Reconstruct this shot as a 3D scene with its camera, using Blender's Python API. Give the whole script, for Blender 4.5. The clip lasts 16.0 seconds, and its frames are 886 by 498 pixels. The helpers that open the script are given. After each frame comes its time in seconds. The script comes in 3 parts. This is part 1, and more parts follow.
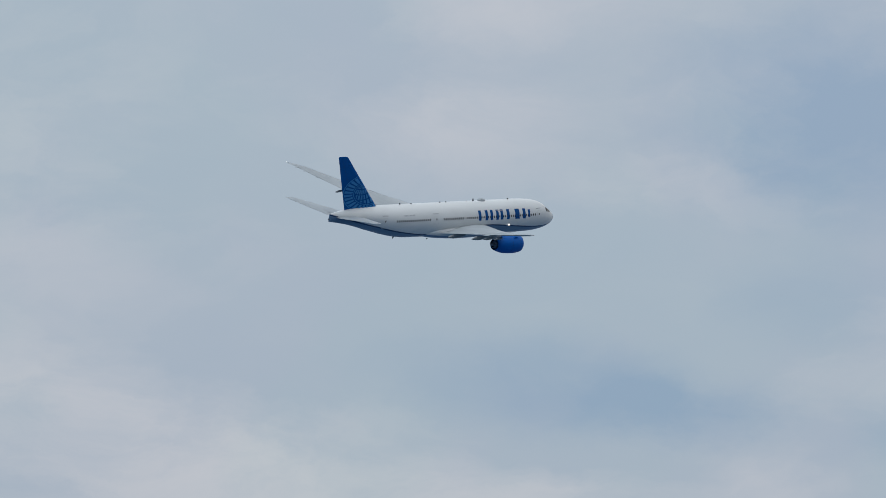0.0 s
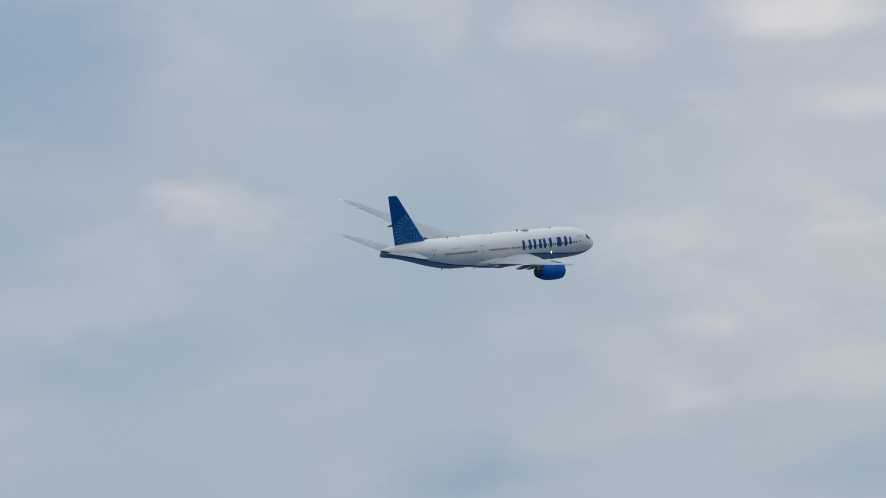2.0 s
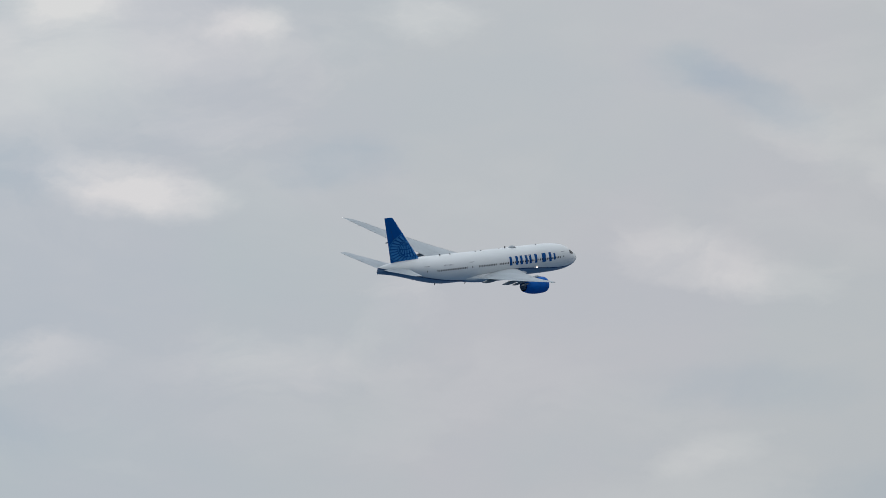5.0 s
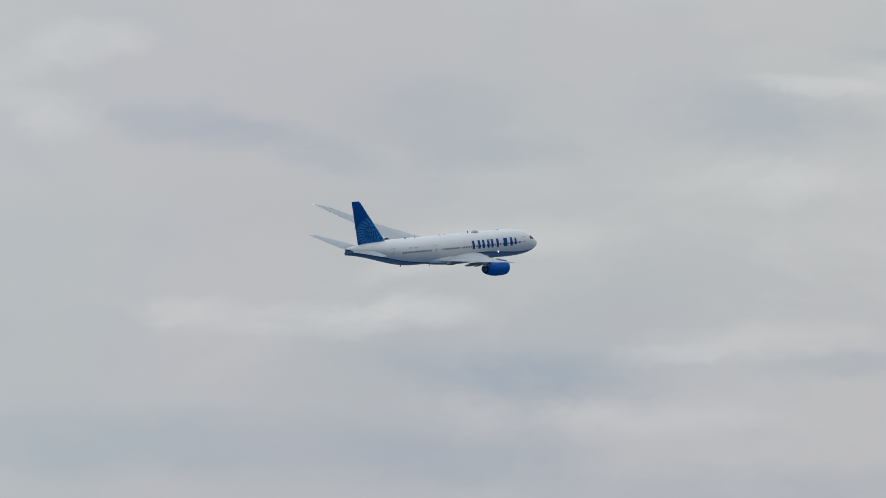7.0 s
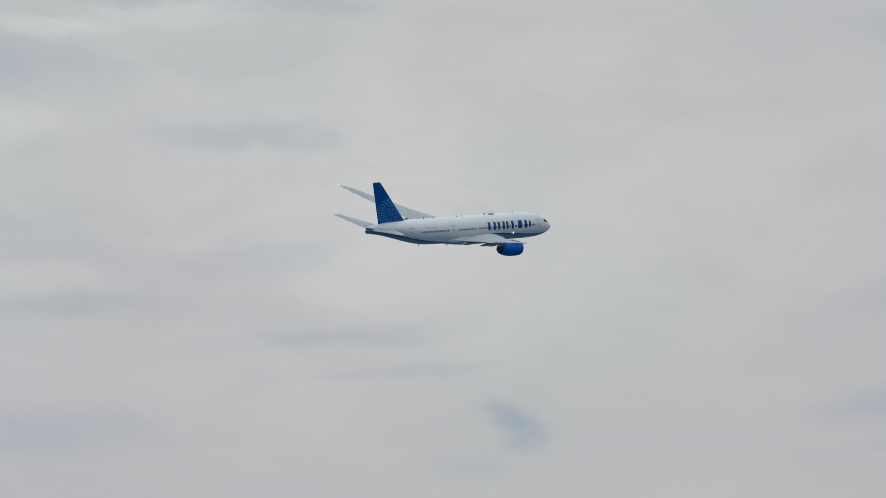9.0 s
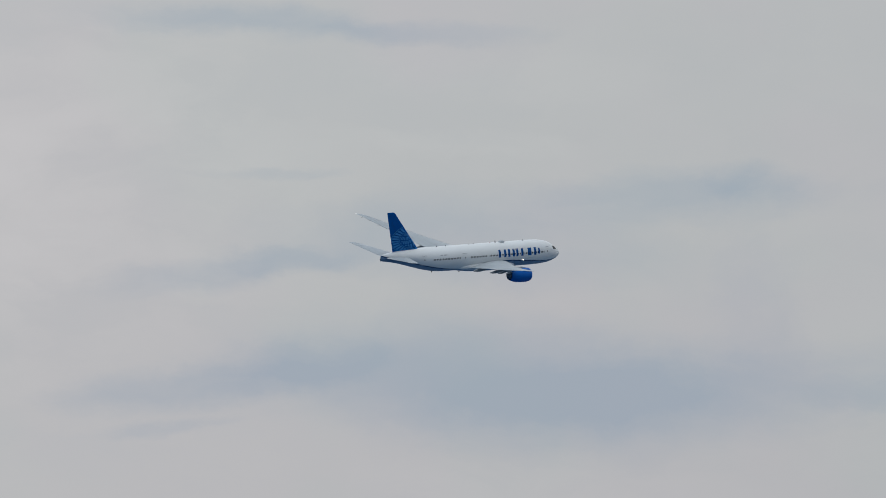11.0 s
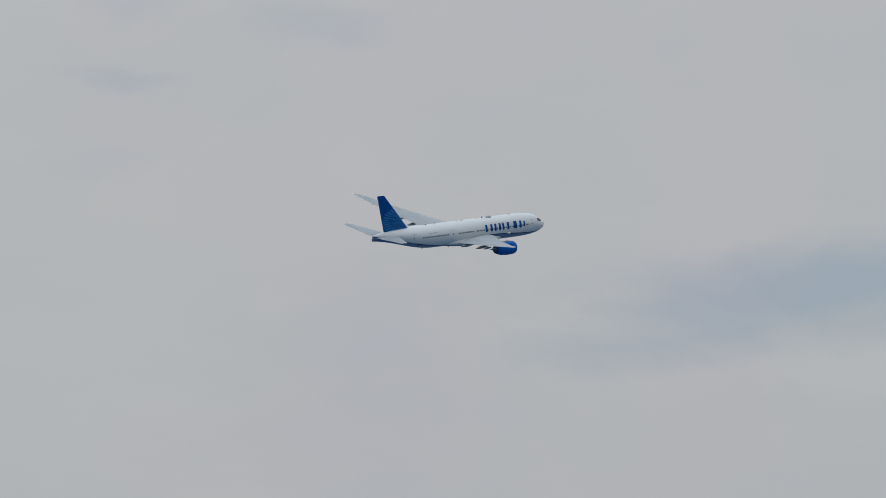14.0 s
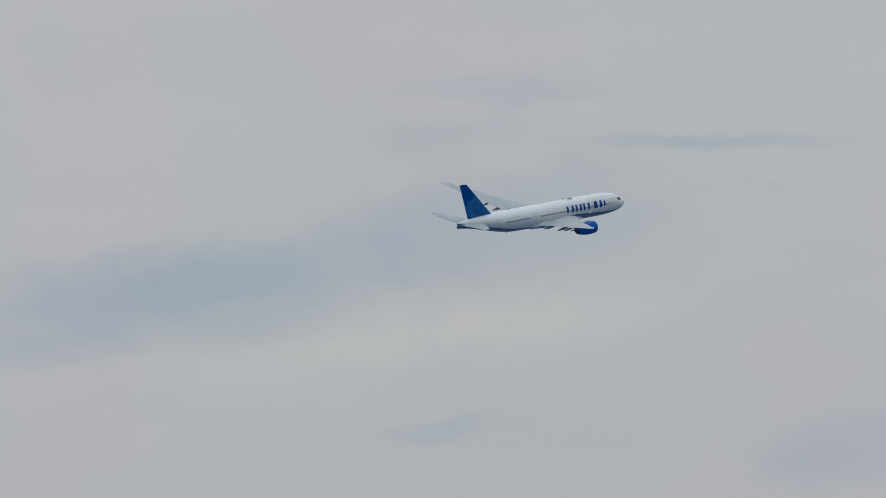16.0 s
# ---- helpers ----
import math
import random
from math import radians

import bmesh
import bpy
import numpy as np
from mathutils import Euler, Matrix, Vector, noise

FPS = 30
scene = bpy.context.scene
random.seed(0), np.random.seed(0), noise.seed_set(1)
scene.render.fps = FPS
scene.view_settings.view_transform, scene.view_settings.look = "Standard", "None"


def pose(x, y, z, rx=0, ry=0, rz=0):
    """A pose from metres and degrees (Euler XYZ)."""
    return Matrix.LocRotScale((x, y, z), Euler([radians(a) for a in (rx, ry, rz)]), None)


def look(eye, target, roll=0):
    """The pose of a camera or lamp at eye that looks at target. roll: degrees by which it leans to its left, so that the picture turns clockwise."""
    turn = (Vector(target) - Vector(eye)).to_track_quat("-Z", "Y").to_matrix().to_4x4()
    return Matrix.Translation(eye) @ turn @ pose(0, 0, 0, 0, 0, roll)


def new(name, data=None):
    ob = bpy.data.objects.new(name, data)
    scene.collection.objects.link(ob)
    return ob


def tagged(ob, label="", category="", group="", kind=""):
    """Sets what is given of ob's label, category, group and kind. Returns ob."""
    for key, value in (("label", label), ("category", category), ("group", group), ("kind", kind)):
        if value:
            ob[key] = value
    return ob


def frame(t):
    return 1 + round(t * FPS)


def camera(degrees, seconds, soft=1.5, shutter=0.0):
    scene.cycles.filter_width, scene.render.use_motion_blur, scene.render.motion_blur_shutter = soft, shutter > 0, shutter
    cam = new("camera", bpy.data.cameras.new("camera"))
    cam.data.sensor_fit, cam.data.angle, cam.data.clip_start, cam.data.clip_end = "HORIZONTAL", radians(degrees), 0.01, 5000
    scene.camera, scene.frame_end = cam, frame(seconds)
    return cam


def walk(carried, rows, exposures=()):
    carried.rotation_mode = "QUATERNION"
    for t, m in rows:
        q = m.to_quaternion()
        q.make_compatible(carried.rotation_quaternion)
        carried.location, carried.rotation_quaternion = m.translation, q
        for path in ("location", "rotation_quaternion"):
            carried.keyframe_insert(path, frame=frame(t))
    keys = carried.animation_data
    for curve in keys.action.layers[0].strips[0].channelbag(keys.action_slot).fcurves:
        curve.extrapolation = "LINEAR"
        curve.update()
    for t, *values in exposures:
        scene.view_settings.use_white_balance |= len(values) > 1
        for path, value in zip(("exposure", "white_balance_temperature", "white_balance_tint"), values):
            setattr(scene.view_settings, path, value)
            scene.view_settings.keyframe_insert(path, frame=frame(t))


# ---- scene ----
cam = camera(3.1515, 16.0, soft=0.6)
walk(cam, [
    (0, pose(0, 0, 1.6, 101.89256, 0, -0.01491)),
    (0.5, pose(0, 0, 1.6, 101.78409, 0, -0.78896)),
    (1, pose(0, 0, 1.6, 101.71986, 0, -1.46588)),
    (1.5, pose(0, 0, 1.6, 101.72102, 0, -2.20158)),
    (2, pose(0, 0, 1.6, 101.66529, 0, -3.00806)),
    (2.5, pose(0, 0, 1.6, 101.66385, 0, -3.83378)),
    (3, pose(0, 0, 1.6, 101.62658, 0, -4.63431)),
    (3.5, pose(0, 0, 1.6, 101.54213, 0, -5.41331)),
    (4, pose(0, 0, 1.6, 101.45431, 0, -6.14866)),
    (4.5, pose(0, 0, 1.6, 101.39223, 0, -6.90112)),
    (5, pose(0, 0, 1.6, 101.34967, 0, -7.67800)),
    (5.5, pose(0, 0, 1.6, 101.31469, 0, -8.46672)),
    (6, pose(0, 0, 1.6, 101.27533, 0, -9.25474)),
    (6.5, pose(0, 0, 1.6, 101.21964, 0, -10.02948)),
    (7, pose(0, 0, 1.6, 101.14879, 0, -10.77576)),
    (7.5, pose(0, 0, 1.6, 101.10393, 0, -11.48902)),
    (8, pose(0, 0, 1.6, 101.05177, 0, -12.21523)),
    (8.5, pose(0, 0, 1.6, 100.97960, 0, -12.89561)),
    (9, pose(0, 0, 1.6, 100.93608, 0, -13.59315)),
    (9.5, pose(0, 0, 1.6, 100.92567, 0, -14.30234)),
    (10, pose(0, 0, 1.6, 100.92160, 0, -14.99516)),
    (10.5, pose(0, 0, 1.6, 100.91310, 0, -15.67323)),
    (11, pose(0, 0, 1.6, 100.89432, 0, -16.34548)),
    (11.5, pose(0, 0, 1.6, 100.85796, 0, -17.02087)),
    (12, pose(0, 0, 1.6, 100.79672, 0, -17.70834)),
    (12.5, pose(0, 0, 1.6, 100.72898, 0, -18.39236)),
    (13, pose(0, 0, 1.6, 100.72923, 0, -19.00983)),
    (13.5, pose(0, 0, 1.6, 100.72594, 0, -19.66328)),
    (14, pose(0, 0, 1.6, 100.70302, 0, -20.40859)),
    (14.5, pose(0, 0, 1.6, 100.73065, 0, -21.09154)),
    (15, pose(0, 0, 1.6, 100.69166, 0, -21.64455)),
    (15.5, pose(0, 0, 1.6, 100.69157, 0, -22.15407)),
    (16, pose(0, 0, 1.6, 100.70307, 0, -22.69383)),
])


# ---- world, sun and exposure ----
class Nodes:
    """Small helper to write node trees in a few lines."""

    def __init__(self, tree):
        self.tree = tree
        tree.nodes.clear()

    def add(self, kind, inputs=None, **props):
        n = self.tree.nodes.new(kind)
        if "operation" in props:
            n.operation = props["operation"]
        if "use_clamp" in props:
            n.use_clamp = props["use_clamp"]
        if "data_type" in props:
            n.data_type = props["data_type"]
        if "blend_type" in props:
            n.blend_type = props["blend_type"]
        if "interpolation_type" in props:
            n.interpolation_type = props["interpolation_type"]
        if "vector_type" in props:
            n.vector_type = props["vector_type"]
        for key, value in (inputs or {}).items():
            self.put(n.inputs[key], value)
        return n

    def put(self, socket, value):
        if isinstance(value, bpy.types.NodeSocket):
            self.tree.links.new(value, socket)
        else:
            socket.default_value = value

    def math(self, op, a, b=0.0, clamp=False):
        return self.add("ShaderNodeMath", {0: a, 1: b}, operation=op, use_clamp=clamp).outputs[0]

    def vec(self, op, a, b=(0, 0, 0)):
        return self.add("ShaderNodeVectorMath", {0: a, 1: b}, operation=op).outputs[0]

    def mix(self, fac, a, b):
        n = self.add("ShaderNodeMix", data_type="RGBA")
        self.put(n.inputs["Factor"], fac)
        self.put(n.inputs["A"], a)
        self.put(n.inputs["B"], b)
        return n.outputs["Result"]

    def noise(self, vector, scale, detail=4.0, rough=0.5, distortion=0.0):
        return self.add("ShaderNodeTexNoise", {"Vector": vector, "Scale": scale, "Detail": detail, "Roughness": rough,
                                               "Distortion": distortion}).outputs["Fac"]

    def ramp(self, value, low, high, a=0.0, b=1.0, smooth=True):
        return self.add("ShaderNodeMapRange", {0: value, 1: low, 2: high, 3: a, 4: b},
                        interpolation_type="SMOOTHSTEP" if smooth else "LINEAR").outputs[0]


SUN_EL, SUN_AZ = 72.0, 150.0   # degrees; azimuth clockwise from +y

world = bpy.data.worlds.new("overcast_sky")
scene.world = world
world.use_nodes = True
W = Nodes(world.node_tree)
way = W.add("ShaderNodeTexCoord").outputs["Generated"]
xyz = W.add("ShaderNodeSeparateXYZ", {0: way})
azim = W.math("ARCTAN2", xyz.outputs[0], xyz.outputs[1])
elev = W.math("ARCSINE", xyz.outputs[2])
# u: to the right along the sky, v: downwards from 12 degrees over the horizon; about 2 degrees a unit
u_raw = W.math("MULTIPLY", azim, 27.877)
v_raw = W.math("MULTIPLY", W.math("SUBTRACT", radians(12.0), elev), 28.5)
flat = W.add("ShaderNodeCombineXYZ", {0: u_raw, 1: v_raw, 2: 0.0}).outputs[0]
# warp, so that cloud edges are ragged
w1 = W.add("ShaderNodeTexNoise", {"Vector": flat, "Scale": 2.6, "Detail": 5.0, "Roughness": 0.6}).outputs["Color"]
shift = W.vec("MULTIPLY", W.vec("SUBTRACT", w1, (0.5, 0.5, 0.5)), (0.20, 0.07, 0.0))
w2 = W.add("ShaderNodeTexNoise", {"Vector": W.vec("MULTIPLY", flat, (0.8, 1.4, 1.0)), "Scale": 9.0, "Detail": 6.0, "Roughness": 0.65}).outputs["Color"]
ragged = W.vec("MULTIPLY", W.vec("SUBTRACT", w2, (0.5, 0.5, 0.5)), (0.12, 0.06, 0.0))
warped = W.vec("ADD", W.vec("ADD", flat, shift), ragged)


def patches(rows):
    """The sum of soft-edged patches of the cloud deck, each (u, v, half length, half height, strength, lean in degrees).
    The sum rides along in the third coordinate, so that the patches are worked out one after another."""
    at = warped
    for u, v, ru, rv, amount, *rest in rows:
        lean = rest[0] if rest else 0.0
        m = W.add("ShaderNodeMapping", {"Vector": at, "Location": (u, v, 0), "Rotation": (0, 0, radians(lean)),
                                        "Scale": (ru, rv, 1e6)}, vector_type="TEXTURE").outputs[0]
        d = W.add("ShaderNodeVectorMath", {0: m}, operation="LENGTH").outputs["Value"]
        more = W.add("ShaderNodeCombineXYZ", {0: 0.0, 1: 0.0, 2: W.ramp(d, 1.08, 0.2, 0.0, amount)}).outputs[0]
        at = W.vec("ADD", at, more)
    return W.add("ShaderNodeSeparateXYZ", {0: at}).outputs[2]


# brighter clouds, in order to the right
bright_a = [
    (-0.74, -0.058, 0.349, 0.42, 0.2),
    (-0.48, 0.417, 0.818, 0.2, 0.6, 12),
    (0.01, -0.172, 0.279, 0.13, 0.3),
    (0.07, -0.368, 0.379, 0.09, 0.3),
    (0.22, 0.492, 0.349, 0.07, 0.35, 5),
    (0.48, -0.052, 0.419, 0.09, 0.2),
    (0.58, 0.468, 0.16, 0.07, 0.3),
    (0.83, 0.238, 0.599, 0.19, 0.1),
    (0.98, 0.146, 0.399, 0.09, 0.2),
    (1.01, 0.074, 0.11, 0.042, 0.25, 4),
    (1.04, 0.093, 0.17, 0.065, 0.4),
    (1.4, -0.242, 0.18, 0.11, 0.25),
    (1.69, -0.225, 0.15, 0.08, 0.35, 8),
    (1.72, -0.062, 0.085, 0.035, 0.35),
    (1.81, 0.366, 0.17, 0.075, 0.12, 20),
    (1.83, 0.166, 0.19, 0.09, 0.3),
]
bright_b = [
    (1.88, 0.405, 0.09, 0.09, 0.15),
    (1.89, 0.415, 0.1, 0.038, 0.12),
    (1.93, 0.155, 0.559, 0.3, 0.14),
    (1.94, 0.3, 0.095, 0.032, 0.16),
    (1.95, 0.305, 0.1, 0.05, 0.2),
    (2.08, -0.084, 0.329, 0.055, 0.2),
    (2.1, -0.249, 0.2, 0.06, 0.85),
    (2.17, 0.195, 0.519, 0.26, 0.12),
    (2.2, 0.106, 0.18, 0.07, 0.3),
    (2.23, 0.385, 0.299, 0.06, 0.2),
    (2.25, -0.084, 0.13, 0.045, 0.25),
    (2.48, 0.216, 0.11, 0.09, 0.4, 30),
    (2.62, -0.065, 0.339, 0.06, 0.12),
    (2.63, -0.21, 0.13, 0.04, 0.5),
    (2.82, -0.185, 0.13, 0.045, 0.4, 20),
    (2.85, -0.19, 0.419, 0.075, 0.25),
]
bright_c = [
    (2.89, 0.035, 0.279, 0.12, 0.2),
    (2.9, -0.23, 0.259, 0.09, 0.6, 5),
    (2.96, 0.52, 0.22, 0.075, 0.35, -10),
    (3.06, -0.135, 0.15, 0.075, 0.85),
    (3.06, -0.019, 0.898, 0.26, 0.14),
    (3.16, -0.039, 0.499, 0.11, 0.3),
    (3.16, 0.206, 0.18, 0.065, 0.85, 4),
    (3.27, 0.236, 0.11, 0.05, 0.5),
    (3.36, 0.111, 0.15, 0.06, 0.3),
    (3.4, -0.074, 0.09, 0.04, 0.55),
    (3.49, 0.52, 0.279, 0.09, 0.3),
    (3.66, 0.42, 0.14, 0.08, 0.4),
    (3.7, -0.089, 0.14, 0.05, 0.55),
    (4.18, 0.347, 0.19, 0.075, 0.6, 8),
    (4.22, 0.687, 0.15, 0.045, 0.35, -10),
    (4.33, 0.387, 0.17, 0.055, 0.4),
]
bright_d = [
    (4.4, 0.127, 0.18, 0.08, 0.28, 10),
    (4.56, 0.187, 0.11, 0.055, 0.28),
    (4.63, 0.067, 0.17, 0.042, 0.36, -6),
    (4.8, 0.537, 0.16, 0.042, 0.4),
    (5.09, 0.547, 0.259, 0.045, 0.75, -4),
    (5.2, 0.531, 0.14, 0.042, 0.42),
    (5.23, 0.437, 0.19, 0.042, 0.5, -8),
    (5.36, 0.406, 0.319, 0.045, 0.3),
    (5.61, 0.721, 0.319, 0.045, 0.25),
    (5.63, 0.597, 0.11, 0.028, 0.5),
    (5.81, 0.301, 0.21, 0.055, 0.5),
    (5.81, 0.581, 0.299, 0.042, 0.35),
    (5.9, 0.129, 0.17, 0.024, 0.5, 2),
    (5.96, 0.331, 0.649, 0.28, 0.18),
    (6.11, 0.109, 0.279, 0.034, 0.45),
    (6.51, 0.451, 0.559, 0.52, 0.45),
]
bright_e = [
    (6.93, 0.183, 0.349, 0.08, 0.2),
    (7.02, 0.423, 0.798, 0.42, 0.3),
    (7.98, 0.238, 0.379, 0.075, 0.3),
    (7.98, 0.358, 0.259, 0.034, 0.3, 2),
    (8.13, 0.988, 0.459, 0.09, 0.25),
    (8.83, 0.698, 0.349, 0.28, 0.15),
    (10.16, 0.79, 0.2, 0.026, 0.3),
    (10.75, 0.855, 0.419, 0.07, 0.25, -8),
    (11.01, 0.794, 0.519, 0.12, 0.25, -8),
    (11.15, 0.775, 0.379, 0.06, 0.35, -8),
]
bright = patches(bright_a + bright_b + bright_c + bright_d + bright_e)
# thinner, bluer stretches
gaps_a = [
    (0.22, 0.302, 0.439, 0.115, 0.62, 8),
    (0.44, 0.342, 0.259, 0.075, 0.45, 6),
    (0.67, -0.218, 0.359, 0.27, 0.55),
    (0.67, 0.142, 0.22, 0.11, 0.3),
    (0.74, -0.105, 0.339, 0.2, 0.45),
    (0.81, -0.242, 0.329, 0.13, 0.3),
    (0.91, 0.366, 0.279, 0.09, 0.45, -6),
    (1.28, -0.142, 0.17, 0.08, 0.25),
    (1.38, 0.258, 0.259, 0.13, 0.3),
    (1.47, 0.115, 0.13, 0.13, 0.4),
    (1.5, 0.576, 0.24, 0.055, 0.4, -8),
    (1.51, 0.545, 0.16, 0.09, 0.4),
    (1.87, -0.16, 0.16, 0.075, 0.25),
    (2.18, 0.566, 0.17, 0.065, 0.35),
    (2.28, 0.076, 0.13, 0.065, 0.25),
    (2.42, 0.505, 0.429, 0.095, 0.34, -8),
]
gaps_b = [
    (2.46, 0.52, 0.419, 0.115, 0.28, -6),
    (2.63, 0.195, 0.17, 0.15, 0.2),
    (2.71, 0.081, 0.259, 0.12, 0.2),
    (2.81, 0.645, 0.339, 0.06, 0.3),
    (2.93, -0.167, 0.055, 0.048, 0.32, 30),
    (2.98, 0.185, 0.19, 0.08, 0.25),
    (3.54, 0.171, 0.16, 0.06, 0.35, -10),
    (4.15, 0.007, 0.14, 0.06, 0.3),
    (4.29, 0.052, 0.19, 0.06, 0.5, 20),
    (4.3, 0.572, 0.279, 0.06, 0.25),
    (4.79, 0.202, 0.2, 0.045, 0.45, 6),
    (4.9, 0.777, 0.848, 0.085, 0.4),
    (5, 0.247, 0.19, 0.042, 0.4, 18),
    (5.19, 0.316, 0.16, 0.06, 0.25),
    (5.24, 0.201, 0.279, 0.11, 0.3),
    (5.29, 0.801, 0.279, 0.08, 0.35),
]
gaps_c = [
    (5.32, 0.257, 0.24, 0.045, 0.2),
    (5.41, 0.651, 0.399, 0.062, 0.4, 4),
    (5.41, 0.651, 0.649, 0.33, 0.2),
    (5.48, 0.632, 0.319, 0.07, 0.3, -6),
    (5.76, 0.186, 0.319, 0.075, 0.36, 3),
    (5.78, 0.856, 0.459, 0.062, 0.4),
    (5.96, 0.633, 0.259, 0.032, 0.32),
    (6.14, 0.076, 0.299, 0.024, 0.4, 2),
    (6.25, 0.327, 0.259, 0.036, 0.17),
    (6.28, 0.329, 0.279, 0.032, 0.24, 4),
    (6.33, 0.555, 0.269, 0.05, 0.22),
    (6.36, 0.103, 0.22, 0.026, 0.35),
    (6.36, 0.695, 0.339, 0.026, 0.16, -4),
    (6.41, 0.693, 0.259, 0.024, 0.16, 2),
    (6.54, 0.753, 0.299, 0.017, 0.18, -3),
    (6.67, 0.923, 0.11, 0.038, 0.2),
]
gaps_d = [
    (6.71, 0.831, 0.05, 0.038, 0.35, 50),
    (6.75, 0.857, 0.085, 0.046, 0.6, 22),
    (7.47, 0.865, 0.15, 0.02, 0.3, -6),
    (7.51, 0.793, 0.349, 0.05, 0.55, -5),
    (7.56, 0.593, 0.269, 0.042, 0.45, -8),
    (7.61, 0.155, 0.359, 0.042, 0.55, 4),
    (7.67, 0.418, 0.19, 0.016, 0.3),
    (7.7, 0.571, 0.17, 0.034, 0.3, -5),
    (7.71, 0.748, 0.19, 0.044, 0.4),
    (7.92, 0.173, 0.279, 0.03, 0.3),
    (7.98, 0.547, 0.429, 0.085, 0.45, 5),
    (8.08, 0.798, 0.599, 0.15, 0.68, 5),
    (8.28, 0.463, 0.519, 0.07, 0.55, -2),
    (8.47, 0.798, 0.619, 0.1, 0.42, -3),
    (8.5, 0.441, 0.12, 0.05, 0.3),
    (8.51, 0.641, 0.12, 0.2, 0.2),
]
gaps_e = [
    (8.74, 0.812, 0.18, 0.04, 0.3),
    (9.35, 0.489, 0.23, 0.06, 0.18),
    (9.36, 0.198, 0.15, 0.065, 0.35),
    (9.36, 0.338, 0.13, 0.026, 0.35, 4),
    (9.71, 0.254, 0.259, 0.048, 0.13),
    (9.72, 0.241, 0.19, 0.045, 0.17, 12),
    (9.83, 0.891, 0.259, 0.42, 0.15, 20),
    (10.2, 0.85, 0.19, 0.04, 0.25),
    (10.38, 0.684, 0.339, 0.06, 0.3, -6),
    (10.39, 0.765, 0.479, 0.07, 0.42, -12),
    (10.39, 0.824, 0.279, 0.045, 0.3, -8),
    (10.53, 0.714, 0.399, 0.11, 0.3, -10),
    (10.68, 0.724, 0.19, 0.13, 0.3),
    (10.8, 0.675, 0.519, 0.1, 0.38, -8),
    (11.06, 0.968, 0.15, 0.028, 0.35, -6),
    (11.11, 0.349, 0.23, 0.03, 0.4, -6),
]
gaps_f = [
    (11.11, 0.439, 0.319, 0.06, 0.25, -8),
    (11.15, 0.6, 0.419, 0.14, 0.55, -10),
    (11.23, 0.365, 0.2, 0.03, 0.4, -6),
    (11.52, 0.454, 0.289, 0.02, 0.6, -1),
    (11.59, 0.531, 0.15, 0.014, 0.25),
    (11.75, 0.999, 0.2, 0.085, 0.45, -8),
]
gaps = patches(gaps_a + gaps_b + gaps_c + gaps_d + gaps_e + gaps_f)
stretched = W.vec("MULTIPLY", warped, (0.55, 1.5, 1.0))
broad = W.noise(stretched, 1.1, 5.0, 0.55, 0.3)
fine = W.noise(W.vec("MULTIPLY", warped, (0.8, 1.7, 1.0)), 3.4, 6.0, 0.6, 0.4)
tone = W.math("ADD", W.ramp(broad, 0.34, 0.68, -0.12, 0.12), W.ramp(fine, 0.3, 0.7, -0.12, 0.12))
where = W.ramp(u_raw, 0.0, 11.4, 0.0, 1.0, False)


def along(stops):
    """A colour that changes slowly along the sky."""
    n = W.add("ShaderNodeValToRGB", {0: where})
    n.color_ramp.interpolation = "EASE"
    for k, (at, colour) in enumerate(stops):
        e = n.color_ramp.elements[k] if k < 2 else n.color_ramp.elements.new(at)
        e.position, e.color = at, colour + (1,)
    return n.outputs[0]


base = along([(0.0, (0.380, 0.450, 0.522)), (1.0, (0.444, 0.453, 0.464)), (0.12, (0.392, 0.456, 0.527)), (0.26, (0.463, 0.502, 0.538)), (0.335, (0.494, 0.508, 0.530)),
              (0.46, (0.482, 0.491, 0.502)), (0.58, (0.502, 0.502, 0.501)), (0.80, (0.458, 0.462, 0.470))])
blues = along([(0.0, (0.275, 0.372, 0.492)), (1.0, (0.335, 0.385, 0.440)), (0.25, (0.318, 0.414, 0.496)), (0.5, (0.355, 0.405, 0.462))])
clouds = along([(0.0, (0.56, 0.575, 0.60)), (1.0, (0.50, 0.497, 0.495)), (0.14, (0.62, 0.62, 0.635)), (0.28, (0.68, 0.675, 0.67)), (0.5, (0.615, 0.612, 0.605)),
                (0.62, (0.59, 0.585, 0.58)), (0.76, (0.51, 0.507, 0.505))])
thick = W.math("ADD", tone, W.math("MULTIPLY", bright, W.ramp(fine, 0.3, 0.66, 0.72, 1.2)))
col = W.mix(W.math("MULTIPLY", W.math("MAXIMUM", thick, 0.0), 0.95, True), base, clouds)
thin = W.math("SUBTRACT", W.math("MULTIPLY", gaps, W.ramp(fine, 0.34, 0.7, 1.15, 0.8)), W.math("MULTIPLY", tone, 0.5))
col = W.mix(W.math("MULTIPLY", W.math("MAXIMUM", thin, 0.0), 1.0, True), col, blues)
# faint drift of hue between warm and cool greys
hue = W.noise(flat, 1.7, 3.0, 0.5)
rosy, sea = (W.add("ShaderNodeMix", {"A": col, "B": tint, "Factor": 1.0}, data_type="RGBA", blend_type="MULTIPLY").outputs["Result"]
             for tint in ((1.012, 0.994, 1.006, 1), (0.987, 1.004, 0.997, 1)))
col = W.mix(W.ramp(hue, 0.40, 0.62), sea, rosy)
